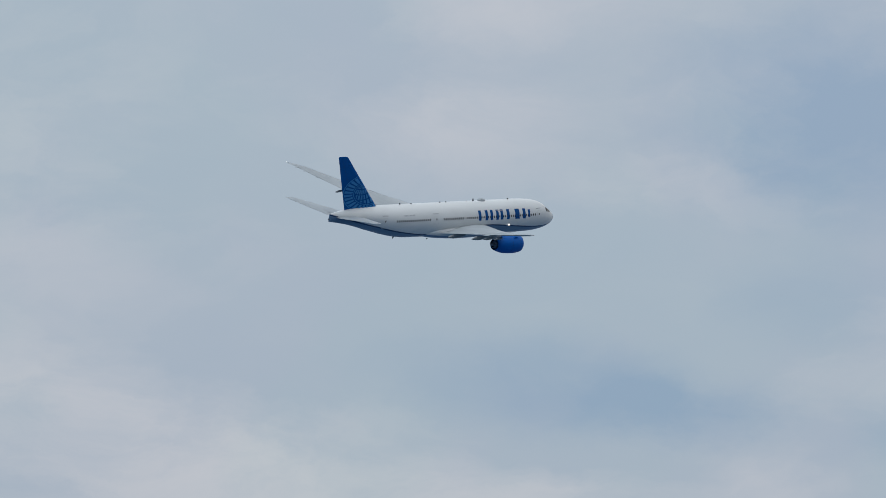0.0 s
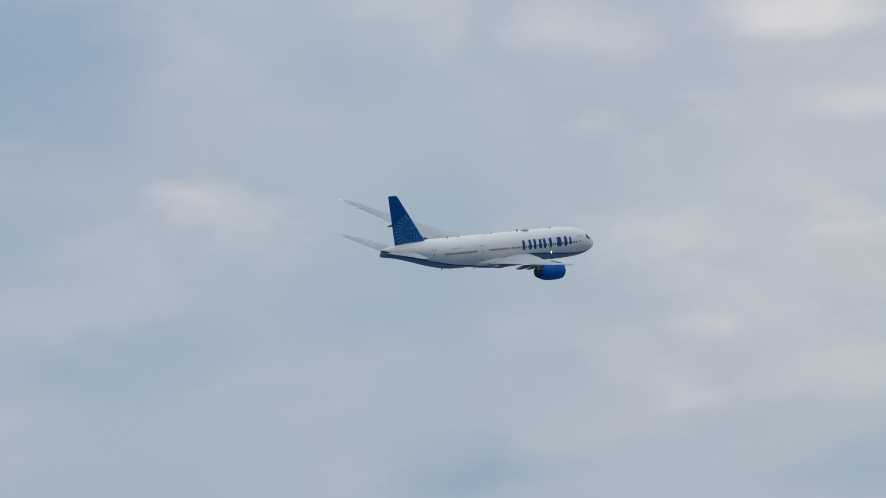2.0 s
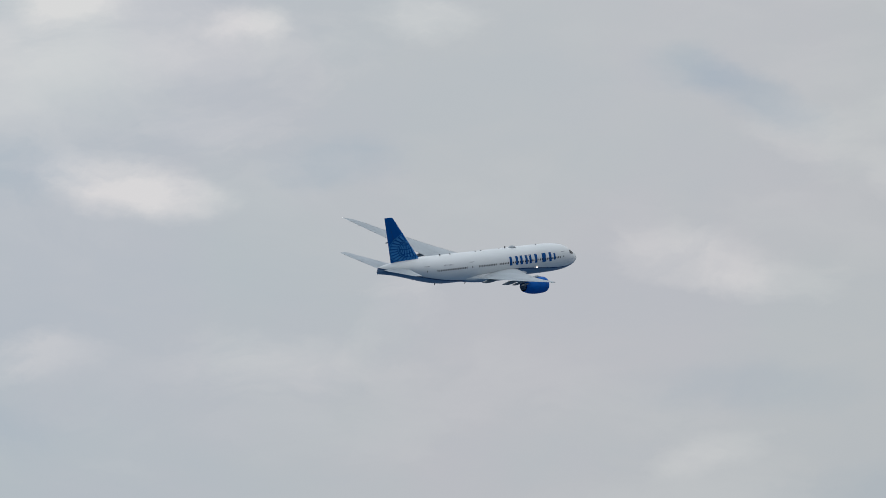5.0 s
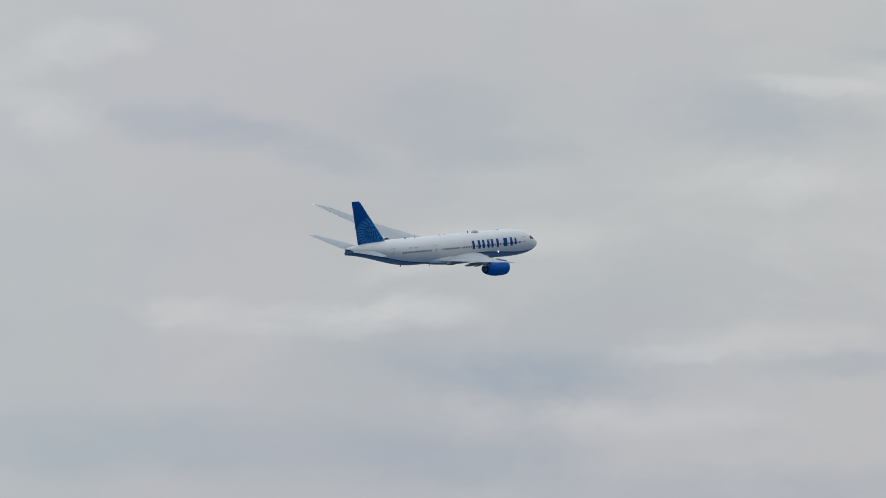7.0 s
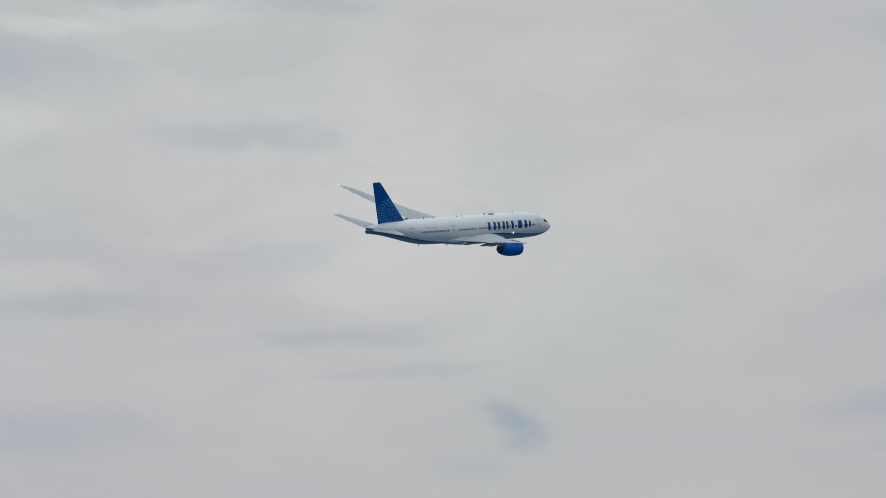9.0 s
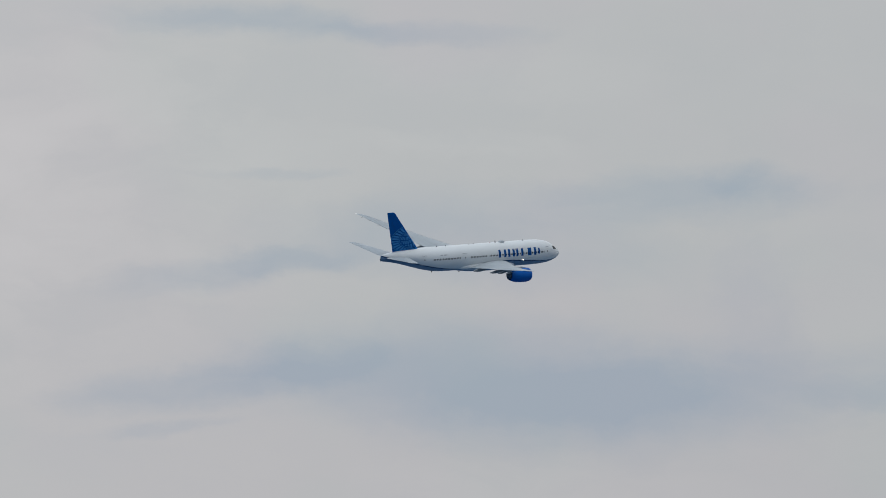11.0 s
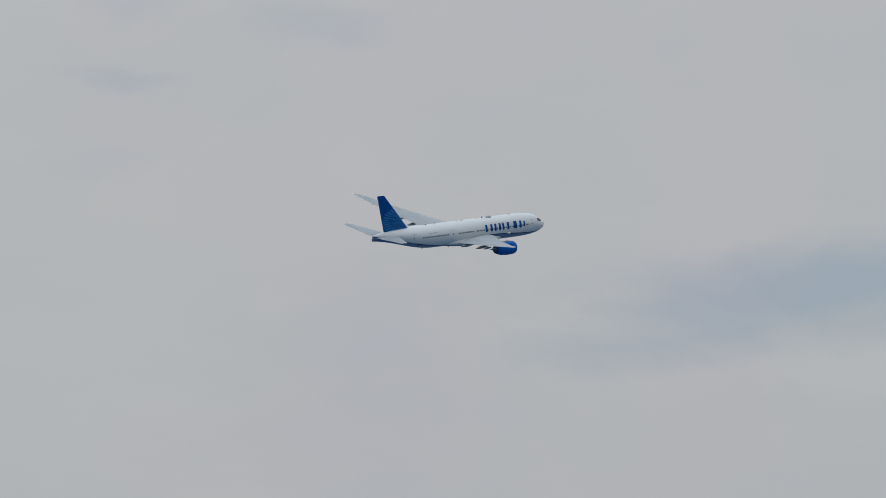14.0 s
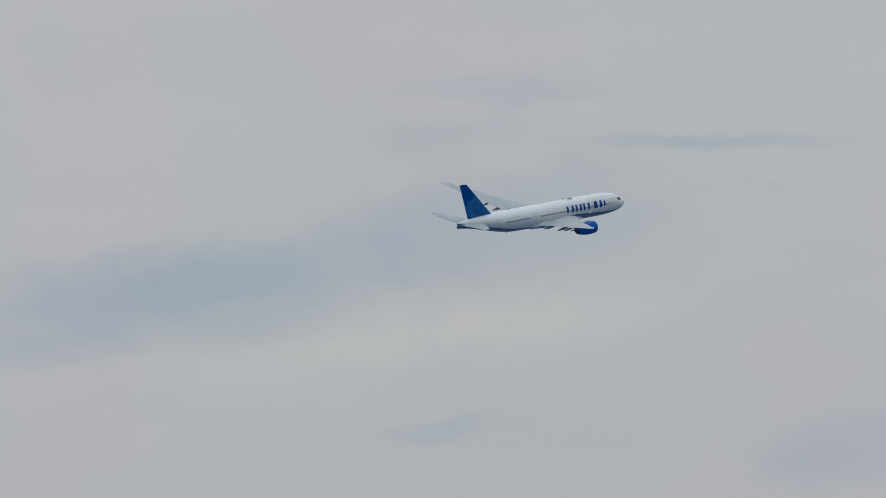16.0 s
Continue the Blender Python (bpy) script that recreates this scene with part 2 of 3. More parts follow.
# an overcast sky is brighter towards the zenith
lift = W.math("ADD", 0.73, W.math("MULTIPLY", W.math("MAXIMUM", xyz.outputs[2], 0.0), 1.5))
deck = W.add("ShaderNodeBackground", {"Color": col, "Strength": lift})
air = W.add("ShaderNodeTexSky")
air.sky_type, air.sun_disc, air.sun_elevation, air.sun_rotation = "NISHITA", False, radians(SUN_EL), radians(SUN_AZ)
blue = W.add("ShaderNodeBackground", {"Color": air.outputs[0], "Strength": 0.1})
both = W.add("ShaderNodeMixShader", {0: 0.95, 1: blue.outputs[0], 2: deck.outputs[0]})
W.add("ShaderNodeOutputWorld", {0: both.outputs[0]})

sun = new("sun", bpy.data.lights.new("sun", "SUN"))
sun.data.energy, sun.data.angle, sun.data.color = 0.65, radians(20), (1.0, 0.98, 0.95)
sun.matrix_world = look((300 * math.sin(radians(SUN_AZ)), 300 * math.cos(radians(SUN_AZ)), 300 * math.tan(radians(SUN_EL))), (0, 0, 0))
scene.view_settings.exposure = 0.0


# ---- materials ----
def paint(name, colour, rough=0.35, metal=0.0, wear=0.10, scale=0.35, streak=(0.25, 1.0, 1.0), coat=0.0, spec=0.5):
    """Weathered paint or metal: broad dirt, fine grain and slight waviness of the skin."""
    m = bpy.data.materials.new(name)
    m.use_nodes = True
    N = Nodes(m.node_tree)
    obj = N.add("ShaderNodeTexCoord").outputs["Object"]
    run = N.vec("MULTIPLY", obj, streak)
    dirt = N.noise(run, scale, 5.0, 0.6, 0.6)
    grain = N.noise(obj, 6.0, 3.0, 0.6)
    amount = N.math("ADD", N.ramp(dirt, 0.42, 0.75, 0.0, wear), N.ramp(grain, 0.3, 0.8, 0.0, wear * 0.4))
    dark = tuple(c * 0.45 + 0.02 for c in colour) + (1,)
    shade = N.mix(amount, tuple(colour) + (1,), dark)
    bump = N.add("ShaderNodeBump", {"Height": N.noise(run, scale * 3, 3.0), "Strength": 0.06, "Distance": 0.05})
    b = N.add("ShaderNodeBsdfPrincipled", {"Base Color": shade, "Metallic": metal, "Normal": bump.outputs[0],
                                           "Roughness": N.ramp(dirt, 0.3, 0.8, rough, min(1.0, rough + 0.15)),
                                           "Coat Weight": coat, "Specular IOR Level": spec})
    N.add("ShaderNodeOutputMaterial", {0: b.outputs[0]})
    return m


def glow(name, colour, strength):
    m = bpy.data.materials.new(name)
    m.use_nodes = True
    N = Nodes(m.node_tree)
    e = N.add("ShaderNodeEmission", {"Color": tuple(colour) + (1,), "Strength": strength})
    N.add("ShaderNodeOutputMaterial", {0: e.outputs[0]})
    return m


def glass(name, colour):
    m = bpy.data.materials.new(name)
    m.use_nodes = True
    N = Nodes(m.node_tree)
    b = N.add("ShaderNodeBsdfPrincipled", {"Base Color": tuple(colour) + (1,), "Roughness": 0.3, "Specular IOR Level": 0.12})
    N.add("ShaderNodeOutputMaterial", {0: b.outputs[0]})
    return m


WHITE = paint("white_aircraft_paint", (0.625, 0.665, 0.69), 0.36, wear=0.16)
# belly paint is grey; the blue cast of its shaded underside is mixed in
SHADED_GREY = paint("shade_tinted_grey_belly", (0.11, 0.205, 0.34), 0.4, wear=0.2)
NAVY = paint("dark_blue_stripe_paint", (0.006, 0.040, 0.12), 0.4, spec=0.3)
FIN_BLUE = paint("deep_blue_fin_paint", (0.0, 0.085, 0.33), 0.5, wear=0.10, spec=0.05)
SKY_BLUE = paint("light_blue_pattern_paint", (0.035, 0.22, 0.55), 0.5, wear=0.2, spec=0.1)
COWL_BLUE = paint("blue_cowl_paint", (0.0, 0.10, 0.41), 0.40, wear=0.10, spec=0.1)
TITLE_BLUE = paint("title_blue_paint", (0.0, 0.066, 0.25), 0.4, wear=0.06, spec=0.1)
WING_GREY = paint("light_grey_wing_paint", (0.335, 0.38, 0.415), 0.5, wear=0.25, streak=(1.0, 0.3, 1.0))
FAIRING_GREY = paint("mid_grey_fairing_paint", (0.24, 0.26, 0.28), 0.5, wear=0.3)
METAL = paint("bare_metal", (0.62, 0.62, 0.62), 0.28, metal=1.0, wear=0.2)
# the stained metal and the duct carry the blue of distant haze in their colour
HAZED_METAL = paint("heat_stained_hazed_metal", (0.085, 0.125, 0.185), 0.5, metal=0.2, wear=0.4)
DUCT_HAZE_BLUE = paint("haze_blue_duct_paint", (0.008, 0.05, 0.16), 0.5, wear=0.25, spec=0.2)
BLACK = paint("black_rubber_and_shadow", (0.02, 0.022, 0.026), 0.55)
DARK_GLASS = glass("dark_cabin_glass", (0.012, 0.018, 0.028))
GREEN_LENS = glass("green_tip_lens", (0.02, 0.12, 0.06))
LINE = paint("panel_gap_grey", (0.27, 0.30, 0.34), 0.6)
LAMP = glow("landing_light_glow", (1.0, 0.80, 0.62), 6.0)
STROBE = glow("white_tip_light_glow", (1.0, 1.0, 0.98), 1.6)
RED_LAMP = glass("unlit_red_beacon_lens", (0.25, 0.03, 0.02))


# ---- mesh helpers ----
def part(name, bm, material, parent=None, label=""):
    """Links a bmesh as one mesh object under a thing or a part."""
    bmesh.ops.remove_doubles(bm, verts=bm.verts, dist=1e-4)
    bmesh.ops.recalc_face_normals(bm, faces=bm.faces)
    me = bpy.data.meshes.new(name)
    bm.to_mesh(me)
    bm.free()
    me.materials.append(material)
    for p in me.polygons:
        p.use_smooth = True
    me.set_sharp_from_angle(angle=radians(38))
    ob = new(name, me)
    ob.parent = parent
    return tagged(ob, label) if label else ob


def loft(rings, closed=True, caps=True):
    """A bmesh skin through rings of equal count."""
    bm = bmesh.new()
    rows = [[bm.verts.new(p) for p in ring] for ring in rings]
    n = len(rows[0])
    for a, b in zip(rows, rows[1:]):
        for i in range(n if closed else n - 1):
            j = (i + 1) % n
            bm.faces.new((a[i], a[j], b[j], b[i]))
    if caps and closed:
        bm.faces.new(rows[0])
        bm.faces.new(rows[-1])
    return bm


def spline(keys, x):
    """Smooth curve through (x, value, value, ...) rows."""
    i = max(0, min(len(keys) - 2, sum(1 for k in keys if k[0] <= x) - 1))
    k0, k1, k2, k3 = keys[max(i - 1, 0)], keys[i], keys[i + 1], keys[min(i + 2, len(keys) - 1)]
    h = k2[0] - k1[0]
    s = max(0.0, min(1.0, (x - k1[0]) / h))
    out = []
    for c in range(1, len(k1)):
        m1 = (k2[c] - k0[c]) / max(k2[0] - k0[0], 1e-6) * h
        m2 = (k3[c] - k1[c]) / max(k3[0] - k1[0], 1e-6) * h
        out.append((2 * s**3 - 3 * s**2 + 1) * k1[c] + (s**3 - 2 * s**2 + s) * m1 + (3 * s**2 - 2 * s**3) * k2[c] + (s**3 - s**2) * m2)
    return out


# Aircraft space: x forward with 0 at mid length, y to port, z up. Stations count metres aft of the nose.
def st(a):
    return 32.0 - a


HULL = [  # station, top, bottom, half width
    (0.0, -0.42, -0.80, 0.22), (0.25, -0.02, -1.18, 0.56), (0.8, 0.42, -1.62, 1.00), (1.7, 0.88, -2.05, 1.46), (2.6, 1.36, -2.34, 1.82),
    (3.6, 1.98, -2.58, 2.16), (4.8, 2.45, -2.78, 2.48), (6.6, 2.83, -2.96, 2.80), (9.0, 3.04, -3.06, 3.02), (12.0, 3.10, -3.10, 3.10),
    (41.0, 3.10, -3.10, 3.10), (44.0, 3.10, -2.95, 3.08), (47.5, 3.10, -2.45, 2.94), (51.0, 3.08, -1.72, 2.60), (54.5, 2.98, -0.92, 2.10),
    (58.0, 2.68, -0.18, 1.46), (60.8, 2.32, 0.24, 0.82), (62.3, 2.06, 0.42, 0.34), (62.8, 1.98, 0.46, 0.14)]


def hull_point(a, phi, out=0.0):
    """A point of the hull at station a; phi runs from 0 at the crown to pi at the keel, positive to starboard."""
    top, low, half = spline(HULL, a)
    zc, h = (top + low) / 2, (top - low) / 2
    n = Vector((0, -math.sin(phi) / max(half, 0.05), math.cos(phi) / max(h, 0.05))).normalized() * out
    return Vector((st(a), -half * math.sin(phi), zc + h * math.cos(phi))) + n


def hull_phi(a, z):
    top, low, half = spline(HULL, a)
    zc, h = (top + low) / 2, (top - low) / 2
    return math.acos(max(-1.0, min(1.0, (z - zc) / h)))


SWOOP = [(0.0, -0.62), (1.0, -1.25), (3.0, -1.55), (7.0, -1.62), (11.0, -1.38), (15.5, -1.04), (21.5, -0.74), (26.0, -1.1), (32.0, -2.0), (38.0, -2.2),
         (42.0, -1.85), (47.0, -1.15), (51.0, -0.40), (55.2, 0.38), (59.0, 1.15), (62.0, 1.75), (62.8, 1.90)]


def stations():
    xs = [0, 0.04, 0.1, 0.18, 0.3, 0.45, 0.65, 0.9]
    xs += [1.2 + 0.4 * i for i in range(26)] + [12 + 1.2 * i for i in range(25)] + [42 + 0.6 * i for i in range(34)] + [62.3, 62.55, 62.8]
    return sorted(set(round(x, 3) for x in xs if x <= 62.8))


def hull_band(edge_a, edge_b, steps, out=0.0):
    """A band of the hull between two angle functions of the station."""
    rings = []
    for a in stations():
        p, q = edge_a(a), edge_b(a)
        rings.append([hull_point(a, p + (q - p) * i / steps, out) for i in range(steps + 1)])
    return loft(rings, closed=False, caps=False)


def quad_on_hull(a0, a1, z0, z1, out=0.012, side=1, steps=1):
    """A thin raised plate that follows the hull's side."""
    bm = bmesh.new()
    rows = []
    for i in range(steps + 1):
        a = a0 + (a1 - a0) * i / steps
        rows.append([bm.verts.new(hull_point(a, side * hull_phi(a, z0 + (z1 - z0) * k / 3), out)) for k in range(4)])
    for r, q in zip(rows, rows[1:]):
        for k in range(3):
            bm.faces.new((r[k], r[k + 1], q[k + 1], q[k]))
    return bm


def add_to(bm, other):
    """Joins a second bmesh into the first."""
    me = bpy.data.meshes.new("joined")
    other.to_mesh(me)
    other.free()
    bm.from_mesh(me)
    bpy.data.meshes.remove(me)
    return bm


def foil(chord, thick, n=14):
    """A closed aerofoil outline: (distance aft, height)."""
    pts = []
    for i in range(2 * n):
        ang = 2 * math.pi * i / (2 * n)
        c = 0.5 * (1 + math.cos(ang))
        t = 5 * thick * (0.2969 * math.sqrt(c) - 0.126 * c - 0.3516 * c * c + 0.2843 * c**3 - 0.1036 * c**4)
        camber = 0.02 * math.sin(math.pi * c)
        pts.append((c * chord, (camber + (t if ang < math.pi else -t)) * chord))
    return pts


def blade(keys, count=14, upright=False, side=1):
    """A flying surface. keys: (span, leading station, chord, height, thickness ratio, twist)."""
    rings = []
    s0, s1 = keys[0][0], keys[-1][0]
    spans = sorted(set(round(s0 + (s1 - s0) * i / count, 3) for i in range(count + 1)) | set(k[0] for k in keys))
    for s in spans:
        lead, chord, height, thick, twist = line_keys(keys, s)
        ring = []
        for c, t in foil(chord, thick):
            if upright:
                ring.append((st(lead + c), t, s))
            else:
                ring.append((st(lead + c), side * s, height + t - math.tan(radians(twist)) * (c - chord * 0.3)))
        rings.append(ring)
    return loft(rings)


def line_keys(keys, s):
    for k, q in zip(keys, keys[1:]):
        if s <= q[0] + 1e-6:
            f = (s - k[0]) / (q[0] - k[0])
            return [k[c] + (q[c] - k[c]) * f for c in range(1, len(k))]
    return list(keys[-1][1:])


def tube(profile, cx, cy, cz, count=40):
    """Turned shape along x: profile of (station, radius)."""
    rings = []
    for a, r in profile:
        rings.append([(st(a), cy + r * math.cos(2 * math.pi * i / count), cz + r * math.sin(2 * math.pi * i / count)) for i in range(count)])
    return loft(rings, caps=False)


# ---- unseen dark blue sheet to the horizon, added to colour light from below ----
def build_bounce_sheet():
    m = bpy.data.materials.new("dark_bounce_blue")
    m.use_nodes = True
    N = Nodes(m.node_tree)
    obj = N.add("ShaderNodeTexCoord").outputs["Object"]
    col = N.mix(N.ramp(N.noise(obj, 0.004, 6.0, 0.6), 0.35, 0.65), (0.030, 0.090, 0.165, 1), (0.048, 0.112, 0.190, 1))
    wave = N.add("ShaderNodeBump", {"Height": N.noise(obj, 0.25, 5.0, 0.6), "Strength": 0.5, "Distance": 0.6})
    b = N.add("ShaderNodeBsdfPrincipled", {"Base Color": col, "Roughness": 0.25, "Normal": wave.outputs[0]})
    N.add("ShaderNodeOutputMaterial", {0: b.outputs[0]})
    bm = bmesh.new()
    bmesh.ops.create_grid(bm, x_segments=24, y_segments=24, size=30000)
    tagged(part("water", bm, m), "unseen dark blue sheet, added to tint the bounce from below", "water", kind="structure")


# ---- the airliner ----
def wing_height(y):
    d = y - 3.0
    return -1.90 + 0.162 * d + 0.0019 * d * d


def wing_lead(y):
    return 20.3 + (y - 3.0) * (39.5 - 20.3) / 27.4


def wing_trail(y):
    return 34.2 + (y - 3.0) * 0.13 if y < 10.0 else 35.1 + (y - 10.0) * (41.8 - 35.1) / 20.4


def wing_keys():
    ys = [2.0, 3.0, 4.5, 6.5, 8.5, 10.0, 12.5, 15, 17.5, 20, 22.5, 25, 27, 28.6, 29.8, 30.4, 30.7]
    out = []
    for y in ys:
        lead, trail = wing_lead(y), wing_trail(y)
        if y > 29:
            lead += (y - 29) ** 2 * 0.6
        out.append((y, lead, trail - lead, wing_height(y) + 0.1, 0.135 - 0.045 * min(1, (y - 2) / 12), 1.5 - 6.5 * (y - 2) / 28.4))
    return out


def wing_point(y, c, up, side):
    """A point at the chord share c; up is the height over the chord plane."""
    lead, chord, height, thick, twist = line_keys(wing_keys(), y)
    return Vector((st(lead + c * chord), side * y, height + up - math.tan(radians(twist)) * (c - 0.3) * chord))


def foil_half(c, thick):
    return 5 * thick * (0.2969 * math.sqrt(c) - 0.126 * c - 0.3516 * c * c + 0.2843 * c**3 - 0.1036 * c**4)


def wing_strip(y0, y1, c0, c1, side, lift=0.02, top=True, steps=8):
    """A control surface or flap laid over the wing's skin between chord shares."""
    bm = bmesh.new()
    rows = []
    for i in range(steps + 1):
        y = y0 + (y1 - y0) * i / steps
        lead, chord, height, thick, twist = line_keys(wing_keys(), y)
        row = []
        for k in range(5):
            c = c0 + (c1 - c0) * k / 4
            t = (0.02 * math.sin(math.pi * c) + (foil_half(c, thick) if top else -foil_half(c, thick))) * chord
            row.append(bm.verts.new(wing_point(y, c, t + (lift if top else -lift), side)))
        rows.append(row)
    for r, q in zip(rows, rows[1:]):
        for k in range(4):
            bm.faces.new((r[k], r[k + 1], q[k + 1], q[k]))
    bmesh.ops.solidify(bm, geom=list(bm.faces), thickness=0.03)
    return bm


def canoe(y, side, length, width):
    """A flap track fairing under the wing."""
    a0 = wing_trail(y) - length * 0.72
    z0 = wing_height(y) - 0.05
    rings = []
    for i in range(13):
        f = i / 12
        r = width * max(0.03, math.sin(math.pi * min(1, f * 0.94 + 0.03)) ** 0.7)
        droop = -0.26 - 0.30 * f
        rings.append([(st(a0 + length * f), side * (y + r * 0.75 * math.cos(2 * math.pi * k / 14)), z0 + droop + 1.15 * r * math.sin(2 * math.pi * k / 14))
                      for k in range(14)])
    return loft(rings)


def build_wing(plane, side, word):
    wing = part("wing", blade(wing_keys(), 40, side=side), WING_GREY, plane, "light grey " + word + " wing, tip flexed upward")
    for y0, y1 in ((4.2, 9.2), (11.2, 16.0), (16.1, 21.4)):
        part("flap", wing_strip(y0, y1, 0.80, 0.985, side), WING_GREY, wing)
    part("flaperon", wing_strip(9.4, 11.0, 0.78, 0.985, side), WING_GREY, wing)
    part("aileron", wing_strip(22.0, 28.4, 0.78, 0.985, side), WING_GREY, wing)
    for i in range(7):
        y = 4.6 + i * 2.3
        part("spoiler", wing_strip(y, y + 2.2, 0.66, 0.785, side), WING_GREY, wing)
    for i in range(6):
        y = 11.0 + i * 3.0
        part("slat", wing_strip(y, y + 2.94, 0.004, 0.10, side, 0.014), METAL, wing, "bare metal leading-edge slat")
    for y, length, width in ((6.2, 5.0, 0.36), (13.2, 4.6, 0.34), (16.6, 3.2, 0.24), (20.0, 2.5, 0.19)):
        part("flap_track_fairing", canoe(y, side, length, width), FAIRING_GREY, wing)
    bm = bmesh.new()
    bmesh.ops.create_uvsphere(bm, u_segments=12, v_segments=8, radius=0.075)
    bmesh.ops.translate(bm, vec=wing_point(30.62, 0.75, 0.08, side), verts=bm.verts)
    part("tip_light", bm, STROBE if side > 0 else GREEN_LENS, wing, "small white glowing wing-tip light" if side > 0 else "small unlit wing-tip lens")
    for y in (24.0, 26.5, 28.5):
        bm = bmesh.new()
        p = wing_point(y, 1.0, 0.0, side)
        bmesh.ops.create_cone(bm, cap_ends=True, segments=6, radius1=0.03, radius2=0.01, depth=0.9,
                              matrix=Matrix.Translation(p + Vector((-0.4, 0, 0))) @ Matrix.Rotation(radians(-90), 4, "Y"))
        part("static_wick", bm, BLACK, wing)
    return wing


ENGINE = (9.75, -2.82)   # distance from the centre line, height of the axis


def build_engine(plane, side):
    y, z = side * ENGINE[0], ENGINE[1]
    cowl = [(20.22, 1.60), (20.4, 1.67), (20.9, 1.74), (21.7, 1.79), (22.8, 1.80), (24.0, 1.75), (25.0, 1.61), (25.8, 1.41), (26.4, 1.19), (26.7, 1.06), (26.72, 1.03), (26.2, 1.03)]
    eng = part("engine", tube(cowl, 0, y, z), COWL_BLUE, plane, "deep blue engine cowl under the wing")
    part("inlet_lip", tube([(20.8, 1.36), (20.4, 1.34), (20.2, 1.40), (20.1, 1.48), (20.14, 1.54), (20.24, 1.605)], 0, y, z), METAL, eng, "polished metal inlet lip")
    part("inlet_duct", tube([(20.8, 1.36), (21.4, 1.40), (21.7, 1.40), (21.7, 0.02)], 0, y, z), HAZED_METAL, eng)
    part("spinner", tube([(20.9, 0.02), (21.1, 0.20), (21.4, 0.36), (21.68, 0.44)], 0, y, z, 20), BLACK, eng)
    bm = bmesh.new()
    for i in range(22):
        a = 2 * math.pi * i / 22
        ring = []
        for r, twist in ((0.4, 0.12), (1.36, 0.22)):
            for s in (-1, 1):
                ring.append(bm.verts.new((st(21.52 + s * 0.14), y + r * math.cos(a + s * twist / (1 + r)), z + r * math.sin(a + s * twist / (1 + r)))))
        bm.faces.new((ring[0], ring[1], ring[3], ring[2]))
    part("fan_blades", bm, HAZED_METAL, eng)
    part("fan_duct", tube([(26.2, 1.03), (25.3, 1.0), (25.3, 0.3)], 0, y, z), DUCT_HAZE_BLUE, eng)
    part("core_cowl", tube([(25.3, 0.80), (26.3, 0.78), (26.9, 0.68), (27.2, 0.58), (27.22, 0.54), (26.8, 0.54)], 0, y, z), HAZED_METAL, eng, "heat-stained core nozzle with blue haze in its colour")
    part("exhaust_cone", tube([(26.7, 0.42), (27.1, 0.36), (27.5, 0.22), (27.9, 0.04)], 0, y, z, 24), HAZED_METAL, eng)
    rings = []
    for a, top, low, half in ((21.6, z + 1.9, z + 1.72, 0.06), (22.8, z + 2.25, z + 1.6, 0.22), (24.6, wing_height(9.75) - 0.1, z + 1.3, 0.27),
                              (26.5, wing_height(9.75) - 0.25, z + 0.82, 0.27), (28.6, wing_height(9.75) - 0.35, z + 1.1, 0.22), (30.4, wing_height(9.75) - 0.45, z + 1.5, 0.05)):
        rings.append([(st(a), y + half * math.cos(2 * math.pi * k / 12), (top + low) / 2 + (top - low) / 2 * math.sin(2 * math.pi * k / 12)) for k in range(12)])
    part("pylon", loft(rings), WING_GREY, eng, "light grey engine pylon")
    # strake on each side of the cowl
    for sgn in (-1, 1):
        ang = radians(90 - sgn * 42)
        bm = bmesh.new()
        bm.faces.new([bm.verts.new((st(a), y + r * math.cos(ang), z + r * math.sin(ang))) for a, r in ((21.4, 1.76), (22.8, 1.79), (22.8, 2.1), (22.3, 2.07))])
        bmesh.ops.solidify(bm, geom=list(bm.faces), thickness=0.04)
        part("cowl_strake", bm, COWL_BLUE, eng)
    for a, r in ((21.2, 1.765), (23.3, 1.785)):
        part("cowl_seam", tube([(a, r + 0.012), (a + 0.04, r + 0.012)], 0, y, z), NAVY, eng)
    return eng


FIN = [(2.2, 49.3, 9.5, 0, 0.10, 0), (2.55, 49.7, 9.25, 0, 0.10, 0), (3.14, 50.38, 8.78, 0, 0.10, 0), (12.4, 59.85, 2.7, 0, 0.09, 0), (12.58, 60.1, 2.47, 0, 0.08, 0),
       (12.68, 60.45, 2.13, 0, 0.05, 0)]


def fin_side(z, a, side, out):
    lead, chord, _, thick, _ = line_keys(FIN, z)
    c = max(0.0, min(1.0, (a - lead) / chord))
    return Vector((st(a), side * (foil_half(c, thick) * chord + out), z))


def fin_holds(z, a, margin=0.05):
    if not 2.75 < z < 12.3:
        return False
    lead, chord = line_keys(FIN, z)[:2]
    return lead + margin < a < lead + chord - margin


